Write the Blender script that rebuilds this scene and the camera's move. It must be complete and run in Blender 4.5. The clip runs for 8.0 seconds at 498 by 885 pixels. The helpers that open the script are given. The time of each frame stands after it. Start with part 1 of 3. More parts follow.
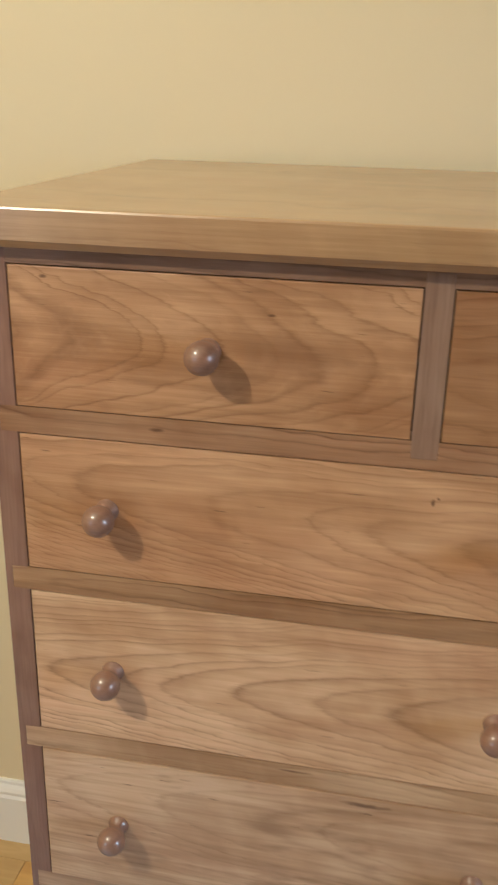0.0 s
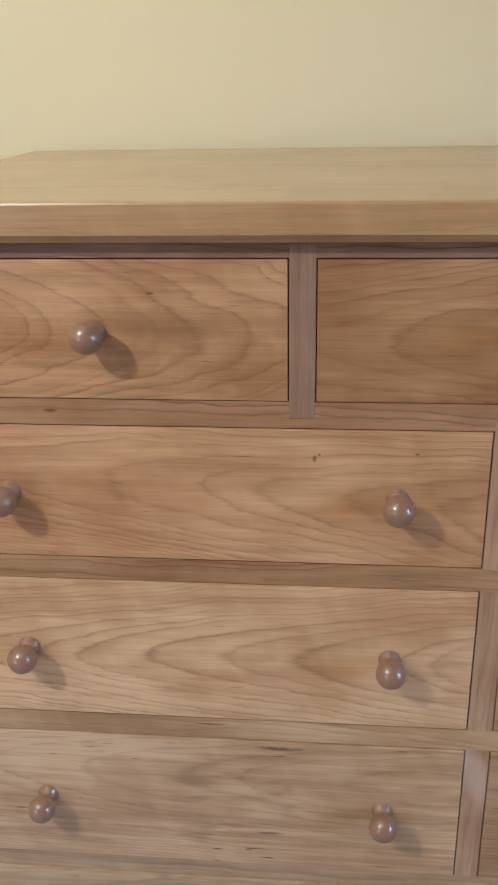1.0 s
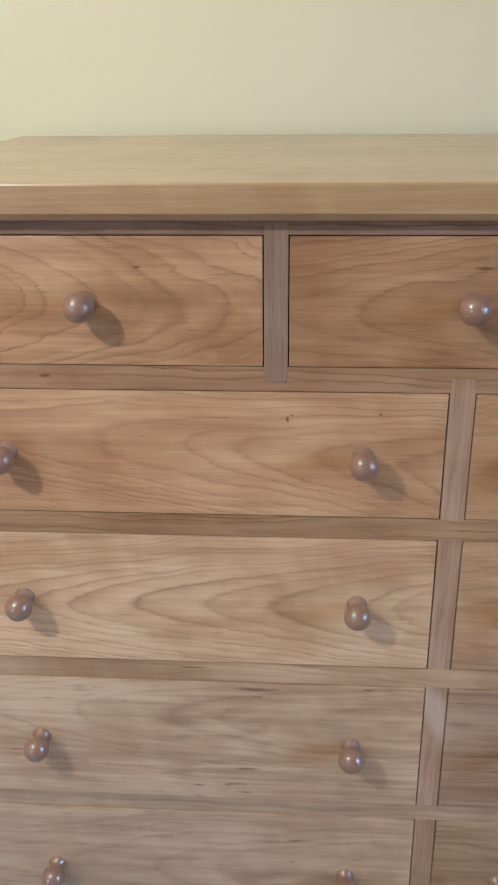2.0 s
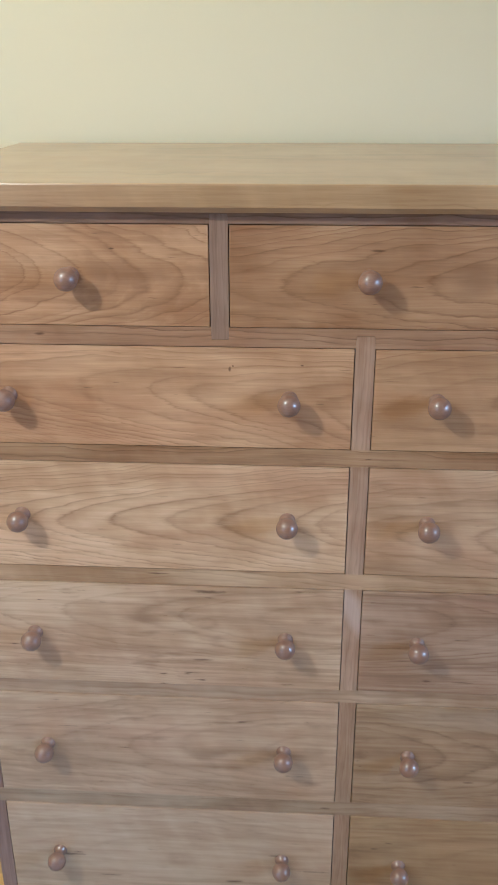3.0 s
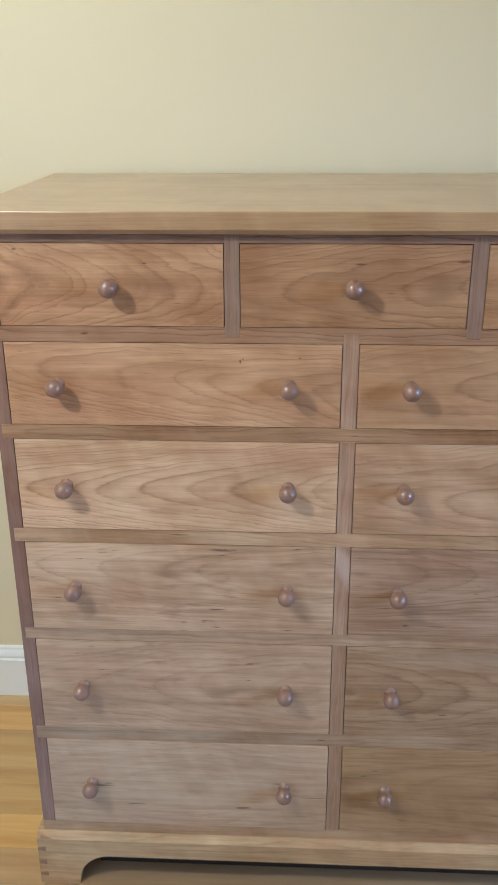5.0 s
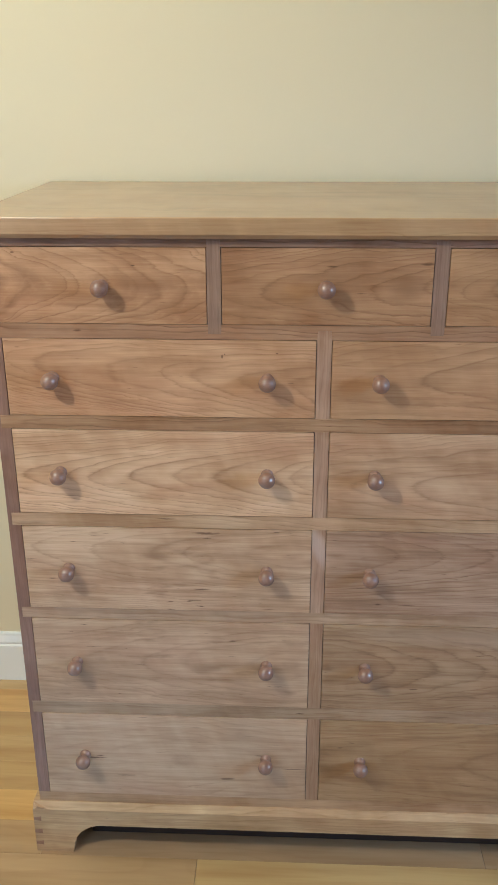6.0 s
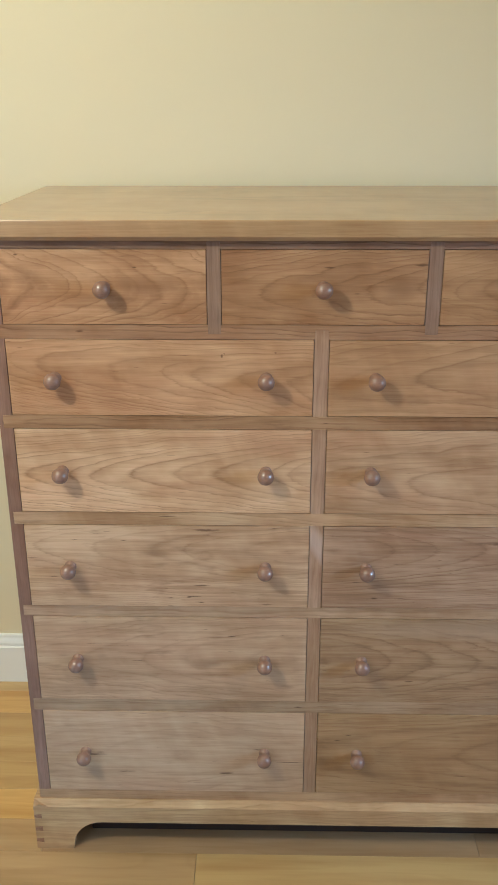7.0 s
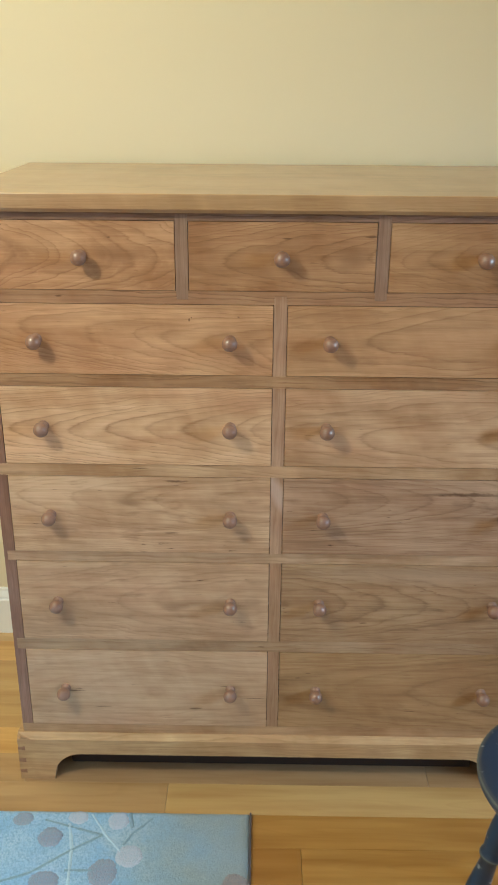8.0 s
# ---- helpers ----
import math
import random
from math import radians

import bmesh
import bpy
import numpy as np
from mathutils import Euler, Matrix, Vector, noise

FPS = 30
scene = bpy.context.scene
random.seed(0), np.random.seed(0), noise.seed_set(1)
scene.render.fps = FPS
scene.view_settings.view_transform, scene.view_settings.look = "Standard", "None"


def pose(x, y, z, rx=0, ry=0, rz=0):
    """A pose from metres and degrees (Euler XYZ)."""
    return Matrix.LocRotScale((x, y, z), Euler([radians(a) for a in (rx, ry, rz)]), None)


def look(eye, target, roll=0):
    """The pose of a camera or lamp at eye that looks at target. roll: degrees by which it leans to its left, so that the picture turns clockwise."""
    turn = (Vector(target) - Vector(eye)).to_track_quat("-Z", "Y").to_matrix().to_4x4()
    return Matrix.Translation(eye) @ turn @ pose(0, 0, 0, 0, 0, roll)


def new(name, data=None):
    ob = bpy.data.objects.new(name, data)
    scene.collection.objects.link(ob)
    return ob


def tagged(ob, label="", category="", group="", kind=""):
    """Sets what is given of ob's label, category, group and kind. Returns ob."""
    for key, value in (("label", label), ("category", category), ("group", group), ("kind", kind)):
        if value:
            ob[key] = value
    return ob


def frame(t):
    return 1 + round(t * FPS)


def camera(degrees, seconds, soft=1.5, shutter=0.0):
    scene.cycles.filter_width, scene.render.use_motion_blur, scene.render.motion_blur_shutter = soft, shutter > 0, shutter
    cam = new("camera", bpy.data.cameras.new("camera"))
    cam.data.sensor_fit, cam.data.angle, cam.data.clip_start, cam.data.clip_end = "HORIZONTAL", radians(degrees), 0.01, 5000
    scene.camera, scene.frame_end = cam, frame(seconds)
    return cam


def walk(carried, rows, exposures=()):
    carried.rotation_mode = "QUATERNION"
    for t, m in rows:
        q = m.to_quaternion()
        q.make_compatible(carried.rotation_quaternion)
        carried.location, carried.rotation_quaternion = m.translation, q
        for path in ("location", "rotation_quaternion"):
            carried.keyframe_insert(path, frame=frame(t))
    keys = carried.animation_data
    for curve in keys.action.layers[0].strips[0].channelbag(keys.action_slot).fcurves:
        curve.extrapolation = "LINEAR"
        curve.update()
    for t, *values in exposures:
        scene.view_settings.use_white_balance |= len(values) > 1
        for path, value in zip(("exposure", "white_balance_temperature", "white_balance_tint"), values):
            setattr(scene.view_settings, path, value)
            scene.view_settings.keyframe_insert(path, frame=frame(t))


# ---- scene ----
# ---- camera ----
cam = camera(31.17, 8.0, soft=1.25, shutter=0.5)
PATH = [
    (0, (-0.1904, -0.6707, 1.3438), (-0.4461, 0.7036, 0.7997), 1.38),
    (0.5, (-0.1735, -0.6900, 1.3475), (-0.3510, 0.6830, 0.7690), 0.25),
    (1, (-0.1503, -0.7139, 1.3466), (-0.2850, 0.6688, 0.7811), -1.06),
    (1.2, (-0.1461, -0.7274, 1.3459), (-0.2812, 0.6539, 0.7769), -1.30),
    (2.3, (-0.1469, -0.8502, 1.3546), (-0.2304, 0.5282, 0.7690), -0.42),
    (2.5, (-0.1190, -0.9049, 1.3575), (-0.2087, 0.4744, 0.7748), -0.32),
    (3, (-0.0775, -1.0312, 1.3813), (-0.1606, 0.3476, 0.7966), -0.14),
    (3.5, (-0.0740, -1.1016, 1.3951), (-0.1600, 0.2807, 0.8190), -0.17),
    (4, (-0.1223, -1.1152, 1.4013), (-0.1887, 0.2698, 0.8292), -0.26),
    (4.5, (-0.1087, -1.1812, 1.4063), (-0.1817, 0.2090, 0.8479), -0.19),
    (4.7, (-0.0958, -1.2202, 1.4149), (-0.1698, 0.1694, 0.8549), -0.26),
    (5.8, (-0.0681, -1.3592, 1.4337), (-0.1252, 0.0332, 0.8788), -0.20),
    (6, (-0.0558, -1.3749, 1.4387), (-0.1211, 0.0181, 0.8862), -0.19),
    (6.5, (-0.0632, -1.3977, 1.4311), (-0.1225, -0.0050, 0.8773), -0.22),
    (7, (-0.0896, -1.4109, 1.4366), (-0.1184, -0.0127, 0.8943), -0.10),
    (7.5, (-0.0719, -1.4751, 1.4424), (-0.0856, -0.0855, 0.8777), 0.19),
    (8, (-0.0391, -1.5552, 1.4435), (-0.0528, -0.1676, 0.8740), 0.44),
]
EXPOSURES = [
    (0.0, -0.26, 6000, 5),
    (0.5, -0.14, 5600, 5),
    (1.0, -0.15, 5220, 2),
    (2.5, 0.03, 4760, 0),
    (4.5, 0.02, 4740, 1),
    (6.5, -0.03, 5130, -1),
    (7.5, -0.02, 5400, -4),
    (8.0, 0.01, 5620, -5),
]
walk(cam, [(t, look(eye, target, roll)) for t, eye, target, roll in PATH], EXPOSURES)

# ---- world and lights ----
world = bpy.data.worlds.new("sky")
scene.world = world
world.use_nodes = True
sky = world.node_tree.nodes.new("ShaderNodeTexSky")
sky.sky_type, sky.sun_disc = "NISHITA", False
sky.sun_elevation, sky.sun_rotation = radians(35), radians(200)
world.node_tree.links.new(sky.outputs[0], world.node_tree.nodes["Background"].inputs[0])
world.node_tree.nodes["Background"].inputs[1].default_value = 0.1


def lamp(name, kind, m, watts, colour, **settings):
    data = bpy.data.lights.new(name, kind)
    data.energy, data.color = watts, colour
    for key, value in settings.items():
        if key == "radius":
            data.shadow_soft_size = value
        if key == "width":
            data.shape, data.size = "RECTANGLE", value
        if key == "height":
            data.size_y = value
        if key == "spread":
            data.spread = radians(value)
    ob = new(name, data)
    ob.matrix_world = m
    return ob


# the warm room lamp above and to the left of the chest, the daylight in the two windows
lamp("room_lamp", "POINT", pose(-1.14, -1.04, 2.16), 73, (1.0, 0.86, 0.64), radius=0.05)
lamp("window_daylight", "AREA", look((2.33, -1.20, 1.42), (-0.1, 0.0, 0.46)), 7.6, (0.58, 0.75, 1.0), width=0.7, height=1.0, spread=72)
lamp("west_window_daylight", "AREA", look((-2.63, -3.4, 1.30), (-0.8, -0.1, 0.15)), 5, (0.62, 0.79, 1.0), width=0.6, height=0.85, spread=70)


# ---- materials ----
def nodes_of(name):
    m = bpy.data.materials.new(name)
    m.use_nodes = True
    t = m.node_tree
    return m, t, t.nodes["Principled BSDF"]


class Net:
    """Short words for wiring shader nodes."""

    def __init__(self, tree):
        self.t = tree

    def put(self, kind, ins=(), **props):
        n = self.t.nodes.new(kind)
        for key, value in props.items():
            if key == "operation":
                n.operation = value
            elif key == "blend":
                n.blend_type = value
            elif key == "data":
                n.data_type = value
        for slot, value in dict(ins).items():
            if isinstance(value, bpy.types.NodeSocket):
                self.t.links.new(value, n.inputs[slot])
            else:
                n.inputs[slot].default_value = value
        return n

    def math(self, operation, a, b=0.0, c=0.0):
        return self.put("ShaderNodeMath", {0: a, 1: b, 2: c}, operation=operation).outputs[0]

    def vec(self, operation, a, b=(0, 0, 0)):
        return self.put("ShaderNodeVectorMath", {0: a, 1: b}, operation=operation).outputs[0]

    def split(self, v):
        n = self.put("ShaderNodeSeparateXYZ", {0: v})
        return n.outputs[0], n.outputs[1], n.outputs[2]

    def join(self, x, y, z):
        return self.put("ShaderNodeCombineXYZ", {0: x, 1: y, 2: z}).outputs[0]

    def noise(self, v, scale, detail=3.0, rough=0.55):
        return self.put("ShaderNodeTexNoise", {"Vector": v, "Scale": scale, "Detail": detail, "Roughness": rough}).outputs["Fac"]

    def mix(self, f, a, b, blend="MIX"):
        n = self.put("ShaderNodeMix", {}, data="RGBA", blend=blend)
        for i, value in ((0, f), (6, a), (7, b)):
            if isinstance(value, bpy.types.NodeSocket):
                self.t.links.new(value, n.inputs[i])
            else:
                n.inputs[i].default_value = (*value, 1) if isinstance(value, tuple) else value
        return n.outputs[2]

    def ramp(self, f, stops):
        n = self.put("ShaderNodeValToRGB", {0: f})
        e = n.color_ramp.elements
        e[0].position, e[0].color = stops[0][0], (*([stops[0][1]] * 3), 1)
        e[1].position, e[1].color = stops[-1][0], (*([stops[-1][1]] * 3), 1)
        for p, v in stops[1:-1]:
            e.new(p).color = (v, v, v, 1)
        return n.outputs[0]

    def bump(self, h, strength, distance, base=None):
        ins = {"Strength": strength, "Distance": distance, "Height": h}
        if base is not None:
            ins["Normal"] = base
        return self.put("ShaderNodeBump", ins).outputs[0]


def cherry(name, tone, x0=0.0, z0=0.0, tilt=0.2, freq=45.0, seed=0.0, upright=False, contrast=1.0, wave=0.012,
           marks=(), arch=None, rough=0.40, streak=1.0, heart=None, flecks=0.5, cloud=1.0, coat=0.14, coat_rough=0.26, curl=0.0, gloss=0.36, pale=None):
    """A cherry board. Its year rings run along the grain round (x0, z0) on the face. arch: (rise, lean, lens, slope) makes them
    cathedral arches that point to -x for a negative lean and to +x for a positive one, or, with lens, pointed ovals."""
    m, t, out = nodes_of(name)
    n = Net(t)
    tone = tuple(c * k for c, k in zip(tone, (0.960, 1.010, 1.110)))
    shade = lambda *k: tuple(min(1.0, c * f) for c, f in zip(tone, k))
    p = n.put("ShaderNodeTexCoord").outputs["Object"]
    x, y, z = n.split(p)
    if upright:
        x, z = z, x
    along = n.join(n.math("ADD", x, seed * 3.1), n.math("ADD", y, seed), z)
    centred = lambda sx, sy, sz, detail: n.math("SUBTRACT", n.noise(n.vec("MULTIPLY", along, (sx, sy, sz)), 1.0, detail), 0.5)
    warp = centred(2.6, 6.0, 8.0, 2.0)
    warp2 = centred(14.0, 26.0, 30.0, 2.0)
    warp3 = centred(70.0, 60.0, 120.0, 2.0)
    shift = n.math("ADD", n.math("MULTIPLY", warp, wave * 4.2), n.math("MULTIPLY", n.math("ADD", warp2, n.math("MULTIPLY", warp3, 0.08)), wave * (1.2 + 0.8 * curl)))
    # the fibres tear the ring lines into small jags along the grain
    jag = centred(55.0, 60.0, 420.0, 2.0)
    zz = n.math("ADD", n.math("SUBTRACT", z, z0), n.math("ADD", shift, n.math("MULTIPLY", jag, 0.0016)))
    xs = n.math("ADD", n.math("ADD", n.math("SUBTRACT", x, x0), n.math("MULTIPLY", centred(6.0, 9.0, 12.0, 2.0), (0.05 if arch else 0.10) + 0.08 * curl)), n.math("MULTIPLY", jag, 0.26 / max(12.0, abs(arch[1]) + arch[2]) if arch else 0.02))
    if arch:
        rise, lean, lens, slope = arch
        zz = n.math("SUBTRACT", zz, n.math("MULTIPLY", n.math("SUBTRACT", x, x0), slope))
        base = n.math("ADD", n.math("MULTIPLY", n.math("MULTIPLY", zz, zz), rise), n.math("ADD", n.math("MULTIPLY", xs, lean), n.math("MULTIPLY", n.math("SQRT", n.math("ADD", n.math("MULTIPLY", xs, xs), 0.0006)), lens)))
        base = n.math("ADD", base, n.math("MULTIPLY", y, 40.0))
        uneven = n.math("MULTIPLY", n.noise(n.join(seed, n.math("MULTIPLY", base, 0.55), 0.0), 1.0, 1.0), 2.2)
        count = n.math("ADD", base, uneven)
    else:
        xx = n.math("MULTIPLY", xs, tilt)
        yy = n.math("MULTIPLY", y, 0.6)
        power = 1.7
        r = n.math("POWER", n.math("ADD", n.math("ADD", n.math("POWER", n.math("ABSOLUTE", xx), power), n.math("POWER", n.math("ABSOLUTE", zz), power)),
                                   n.math("POWER", n.math("ABSOLUTE", yy), power)), 1.0 / power)
        uneven = n.math("MULTIPLY", n.noise(n.join(seed, n.math("MULTIPLY", r, 60.0), 0.0), 1.0, 1.0), 2.6)
        count = n.math("ADD", n.math("MULTIPLY", r, freq * 1.35), uneven)
    # each ring darkens slowly towards its late wood and then drops back
    ring = n.ramp(n.math("FRACT", count), [(0.0, 0.30), (0.10, 0.0), (0.50, 0.08), (0.80, 0.40), (0.92, 1.0), (1.0, 0.30)])
    weight = n.ramp(n.noise(n.join(n.math("MULTIPLY", count, 0.7), seed, n.math("MULTIPLY", x, 3.0)), 1.0, 1.0), [(0.32, 0.45), (0.56, 1.0)])
    strength = n.ramp(n.noise(n.vec("MULTIPLY", along, (4.0, 9.0, 18.0)), 1.0, 3.0), [(0.30, 0.55), (0.54, 1.0)])
    ring = n.math("MULTIPLY", n.math("MULTIPLY", ring, weight), strength)
    fibre = n.noise(n.vec("MULTIPLY", along, (12.0, 260.0, 380.0)), 1.0, 4.0, 0.68)
    streaks = n.noise(n.vec("MULTIPLY", n.join(x, n.math("ADD", y, seed), n.math("ADD", z, n.math("MULTIPLY", warp, wave))), (3.6, 30.0, 48.0)), 1.0, 4.0, 0.62)
    clouds = n.noise(n.vec("MULTIPLY", along, (5.0, 7.0, 11.0)), 1.0, 3.0, 0.6)
    # broad fields of pale sapwood gold, of red-brown, and the shimmer across the grain
    col = n.mix(n.ramp(clouds, [(0.36, 0.5 - 0.5 * cloud), (0.64, 0.5 + 0.5 * cloud)]), shade(1.28, 1.29, 1.27), shade(0.79, 0.68, 0.57))
    hue = n.noise(n.vec("MULTIPLY", along, (3.1, 11.0, 13.0)), 1.0, 2.0)
    col = n.mix(n.math("MULTIPLY", n.ramp(hue, [(0.48, 0.0), (0.70, 1.0)]), 0.40), col, shade(1.08, 0.90, 0.86))
    figure = n.noise(n.vec("MULTIPLY", n.join(n.math("ADD", n.math("ADD", x, seed), n.math("MULTIPLY", z, 0.4)), y, z), (24.0, 9.0, 8.0)), 1.0, 2.0)
    col = n.mix(n.math("MULTIPLY", n.ramp(figure, [(0.46, 0.0), (0.72, 1.0)]), 0.34), col, shade(1.34, 1.34, 1.30))
    col = n.mix(n.math("MULTIPLY", ring, min(1.0, 1.1 * contrast)), col, shade(0.40, 0.30, 0.22))
    col = n.mix(n.math("MULTIPLY", n.ramp(streaks, [(0.53, 0.0), (0.74, 1.0)]), 0.52 * streak), col, shade(0.60, 0.51, 0.43))
    col = n.mix(n.math("MULTIPLY", n.ramp(streaks, [(0.26, 1.0), (0.44, 0.0)]), 0.42 * streak), col, shade(1.28, 1.30, 1.28))
    lines = n.noise(n.vec("MULTIPLY", n.join(x, n.math("ADD", y, seed * 1.7), n.math("ADD", z, n.math("MULTIPLY", warp, wave))), (5.0, 70.0, 135.0)), 1.0, 3.0, 0.6)
    col = n.mix(n.math("MULTIPLY", n.ramp(lines, [(0.50, 0.0), (0.70, 1.0)]), 0.36 * streak), col, shade(0.66, 0.57, 0.48))
    col = n.mix(n.math("MULTIPLY", n.ramp(lines, [(0.30, 1.0), (0.47, 0.0)]), 0.24 * streak), col, shade(1.30, 1.32, 1.30))
    # brown smudges with soft ends, seldom but dark
    smudge = n.noise(n.vec("MULTIPLY", along, (11.0, 20.0, 46.0)), 1.0, 3.0, 0.6)
    col = n.mix(n.math("MULTIPLY", n.ramp(smudge, [(0.60, 0.0), (0.76, 1.0)]), 0.60 * flecks), col, shade(0.42, 0.34, 0.28))
    if curl:
        flame = n.noise(n.join(n.math("MULTIPLY", count, 1.3), n.math("MULTIPLY", x, 30.0), n.math("MULTIPLY", z, 40.0)), 1.0, 3.0, 0.6)
        col = n.mix(n.math("MULTIPLY", n.ramp(flame, [(0.56, 0.0), (0.70, 1.0)]), 0.30 * curl), col, shade(1.5, 1.52, 1.5))
    col = n.mix(0.75, col, n.mix(fibre, (0.28, 0.24, 0.20), (0.86, 0.82, 0.76)), "SOFT_LIGHT")
    gum = n.noise(n.vec("MULTIPLY", along, (26.0, 60.0, 340.0)), 1.0, 2.0)
    col = n.mix(n.math("MULTIPLY", n.ramp(gum, [(0.72, 0.0), (0.78, 1.0)]), flecks), col, (0.075, 0.036, 0.016))
    if heart:
        hx, hz, hw, hh = heart
        a = n.math("DIVIDE", n.math("ADD", n.math("SUBTRACT", x, hx), n.math("MULTIPLY", warp2, 0.05)), hw)
        b = n.math("DIVIDE", n.math("ADD", n.math("SUBTRACT", z, hz), n.math("ADD", n.math("MULTIPLY", warp, 0.03), n.math("MULTIPLY", warp2, 0.02))), hh)
        f = n.math("ADD", n.math("MULTIPLY", a, a), n.math("MULTIPLY", b, b))
        col = n.mix(n.math("MULTIPLY", n.ramp(f, [(0.0, 1.0), (1.0, 0.0)]), 0.60), col, shade(0.58, 0.47, 0.38))
    # a soft bluish-white sheen put into the colour as a patch
    if pale:
        hx, hz, hw, hh, much = pale
        a = n.math("DIVIDE", n.math("ADD", n.math("SUBTRACT", x, hx), n.math("MULTIPLY", z, 1.6)), hw)
        b = n.math("DIVIDE", n.math("SUBTRACT", z, hz), hh)
        f = n.math("ADD", n.math("MULTIPLY", a, a), n.math("MULTIPLY", b, b))
        col = n.mix(n.math("MULTIPLY", n.ramp(f, [(0.1, 1.0), (1.0, 0.0)]), much), col, shade(1.55, 1.70, 1.90))
    for mx, mz, mw, mh in marks:
        a = n.math("DIVIDE", n.math("ADD", n.math("SUBTRACT", x, mx), n.math("MULTIPLY", warp3, mw)), mw * 1.3)
        b = n.math("DIVIDE", n.math("ADD", n.math("SUBTRACT", z, mz), n.math("MULTIPLY", warp3, mh * 2.0)), mh * 1.3)
        f = n.math("ADD", n.math("MULTIPLY", a, a), n.math("MULTIPLY", b, b))
        col = n.mix(n.math("MULTIPLY", n.ramp(f, [(0.05, 1.0), (1.0, 0.0)]), 0.75), col, (0.085, 0.036, 0.016))
    t.links.new(col, out.inputs["Base Color"])
    t.links.new(n.math("ADD", rough, n.math("MULTIPLY", fibre, 0.16)), out.inputs["Roughness"])
    t.links.new(n.bump(n.math("ADD", fibre, n.math("MULTIPLY", ring, -0.4)), 0.16, 0.0006), out.inputs["Normal"])
    out.inputs["Specular IOR Level"].default_value = gloss
    out.inputs["Coat Weight"].default_value = coat
    out.inputs["Coat Roughness"].default_value = coat_rough
    return m


def painted(name, colour, rough=0.6, grain=220.0, strength=0.12, blotch=0.04):
    m, t, out = nodes_of(name)
    n = Net(t)
    p = n.put("ShaderNodeTexCoord").outputs["Object"]
    big = n.noise(p, 1.7, 3.0)
    fine = n.noise(p, grain, 3.0)
    col = n.mix(big, tuple(c * (1 - blotch) for c in colour), tuple(min(1.0, c * (1 + blotch)) for c in colour))
    t.links.new(col, out.inputs["Base Color"])
    t.links.new(n.math("ADD", rough, n.math("MULTIPLY", fine, 0.12)), out.inputs["Roughness"])
    t.links.new(n.bump(fine, strength, 0.0008), out.inputs["Normal"])
    return m


def floor_wood(name, deep, pale):
    m, t, out = nodes_of(name)
    n = Net(t)
    p = n.put("ShaderNodeTexCoord").outputs["Object"]
    rnd = n.put("ShaderNodeObjectInfo").outputs["Random"]
    q = n.vec("ADD", p, n.join(n.math("MULTIPLY", rnd, 37.0), n.math("MULTIPLY", rnd, 11.0), 0.0))
    fibre = n.noise(n.vec("MULTIPLY", q, (7.0, 220.0, 220.0)), 1.0, 4.0, 0.65)
    streak = n.noise(n.vec("MULTIPLY", q, (2.4, 26.0, 20.0)), 1.0, 3.0)
    wav = n.math("FRACT", n.math("ADD", n.math("MULTIPLY", n.noise(n.vec("MULTIPLY", q, (1.6, 14.0, 8.0)), 1.0, 1.0), 9.0), rnd))
    wav = n.ramp(wav, [(0.0, 0.0), (0.7, 0.3), (0.92, 1.0), (1.0, 0.0)])
    base = n.mix(rnd, deep, pale)
    col = n.mix(n.math("MULTIPLY", wav, 0.16), base, tuple(c * k for c, k in zip(deep, (0.72, 0.62, 0.5))))
    col = n.mix(n.math("MULTIPLY", n.ramp(streak, [(0.42, 0.0), (0.72, 1.0)]), 0.75), col, tuple(c * k for c, k in zip(deep, (0.74, 0.66, 0.56))))
    col = n.mix(0.22, col, n.mix(fibre, (0.3, 0.27, 0.22), (0.8, 0.78, 0.72)), "SOFT_LIGHT")
    t.links.new(col, out.inputs["Base Color"])
    t.links.new(n.math("ADD", 0.30, n.math("MULTIPLY", streak, 0.12)), out.inputs["Roughness"])
    t.links.new(n.bump(fibre, 0.10, 0.0004), out.inputs["Normal"])
    out.inputs["Specular IOR Level"].default_value = 0.36
    out.inputs["Coat Weight"].default_value = 0.35
    out.inputs["Coat Roughness"].default_value = 0.22
    return m


def wool(name, a, b, c, dye_shade=None):
    m, t, out = nodes_of(name)
    n = Net(t)
    p = n.put("ShaderNodeTexCoord").outputs["Object"]
    tuft = n.noise(p, 420.0, 2.0)
    speck = n.noise(p, 240.0, 3.0)
    big = n.noise(p, 14.0, 4.0, 0.65)
    col = n.mix(n.ramp(big, [(0.38, 0.0), (0.62, 1.0)]), a, b)
    col = n.mix(n.math("MULTIPLY", n.ramp(speck, [(0.42, 0.0), (0.66, 1.0)]), 0.85), col, c)
    # greys the pile towards +x: weaker daylight and dye change put into the colour
    if dye_shade:
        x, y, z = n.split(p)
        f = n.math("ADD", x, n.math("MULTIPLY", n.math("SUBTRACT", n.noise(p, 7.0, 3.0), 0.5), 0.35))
        f = n.put("ShaderNodeMapRange", {0: f, 1: dye_shade[1], 2: dye_shade[2]}).outputs[0]
        col = n.mix(f, col, dye_shade[0])
    col = n.mix(0.35, col, n.mix(tuft, (0.15, 0.15, 0.15), (0.9, 0.9, 0.9)), "SOFT_LIGHT")
    t.links.new(col, out.inputs["Base Color"])
    out.inputs["Roughness"].default_value = 0.95
    out.inputs["Sheen Weight"].default_value = 0.25
    t.links.new(n.bump(n.math("ADD", tuft, speck), 0.5, 0.0022), out.inputs["Normal"])
    return m


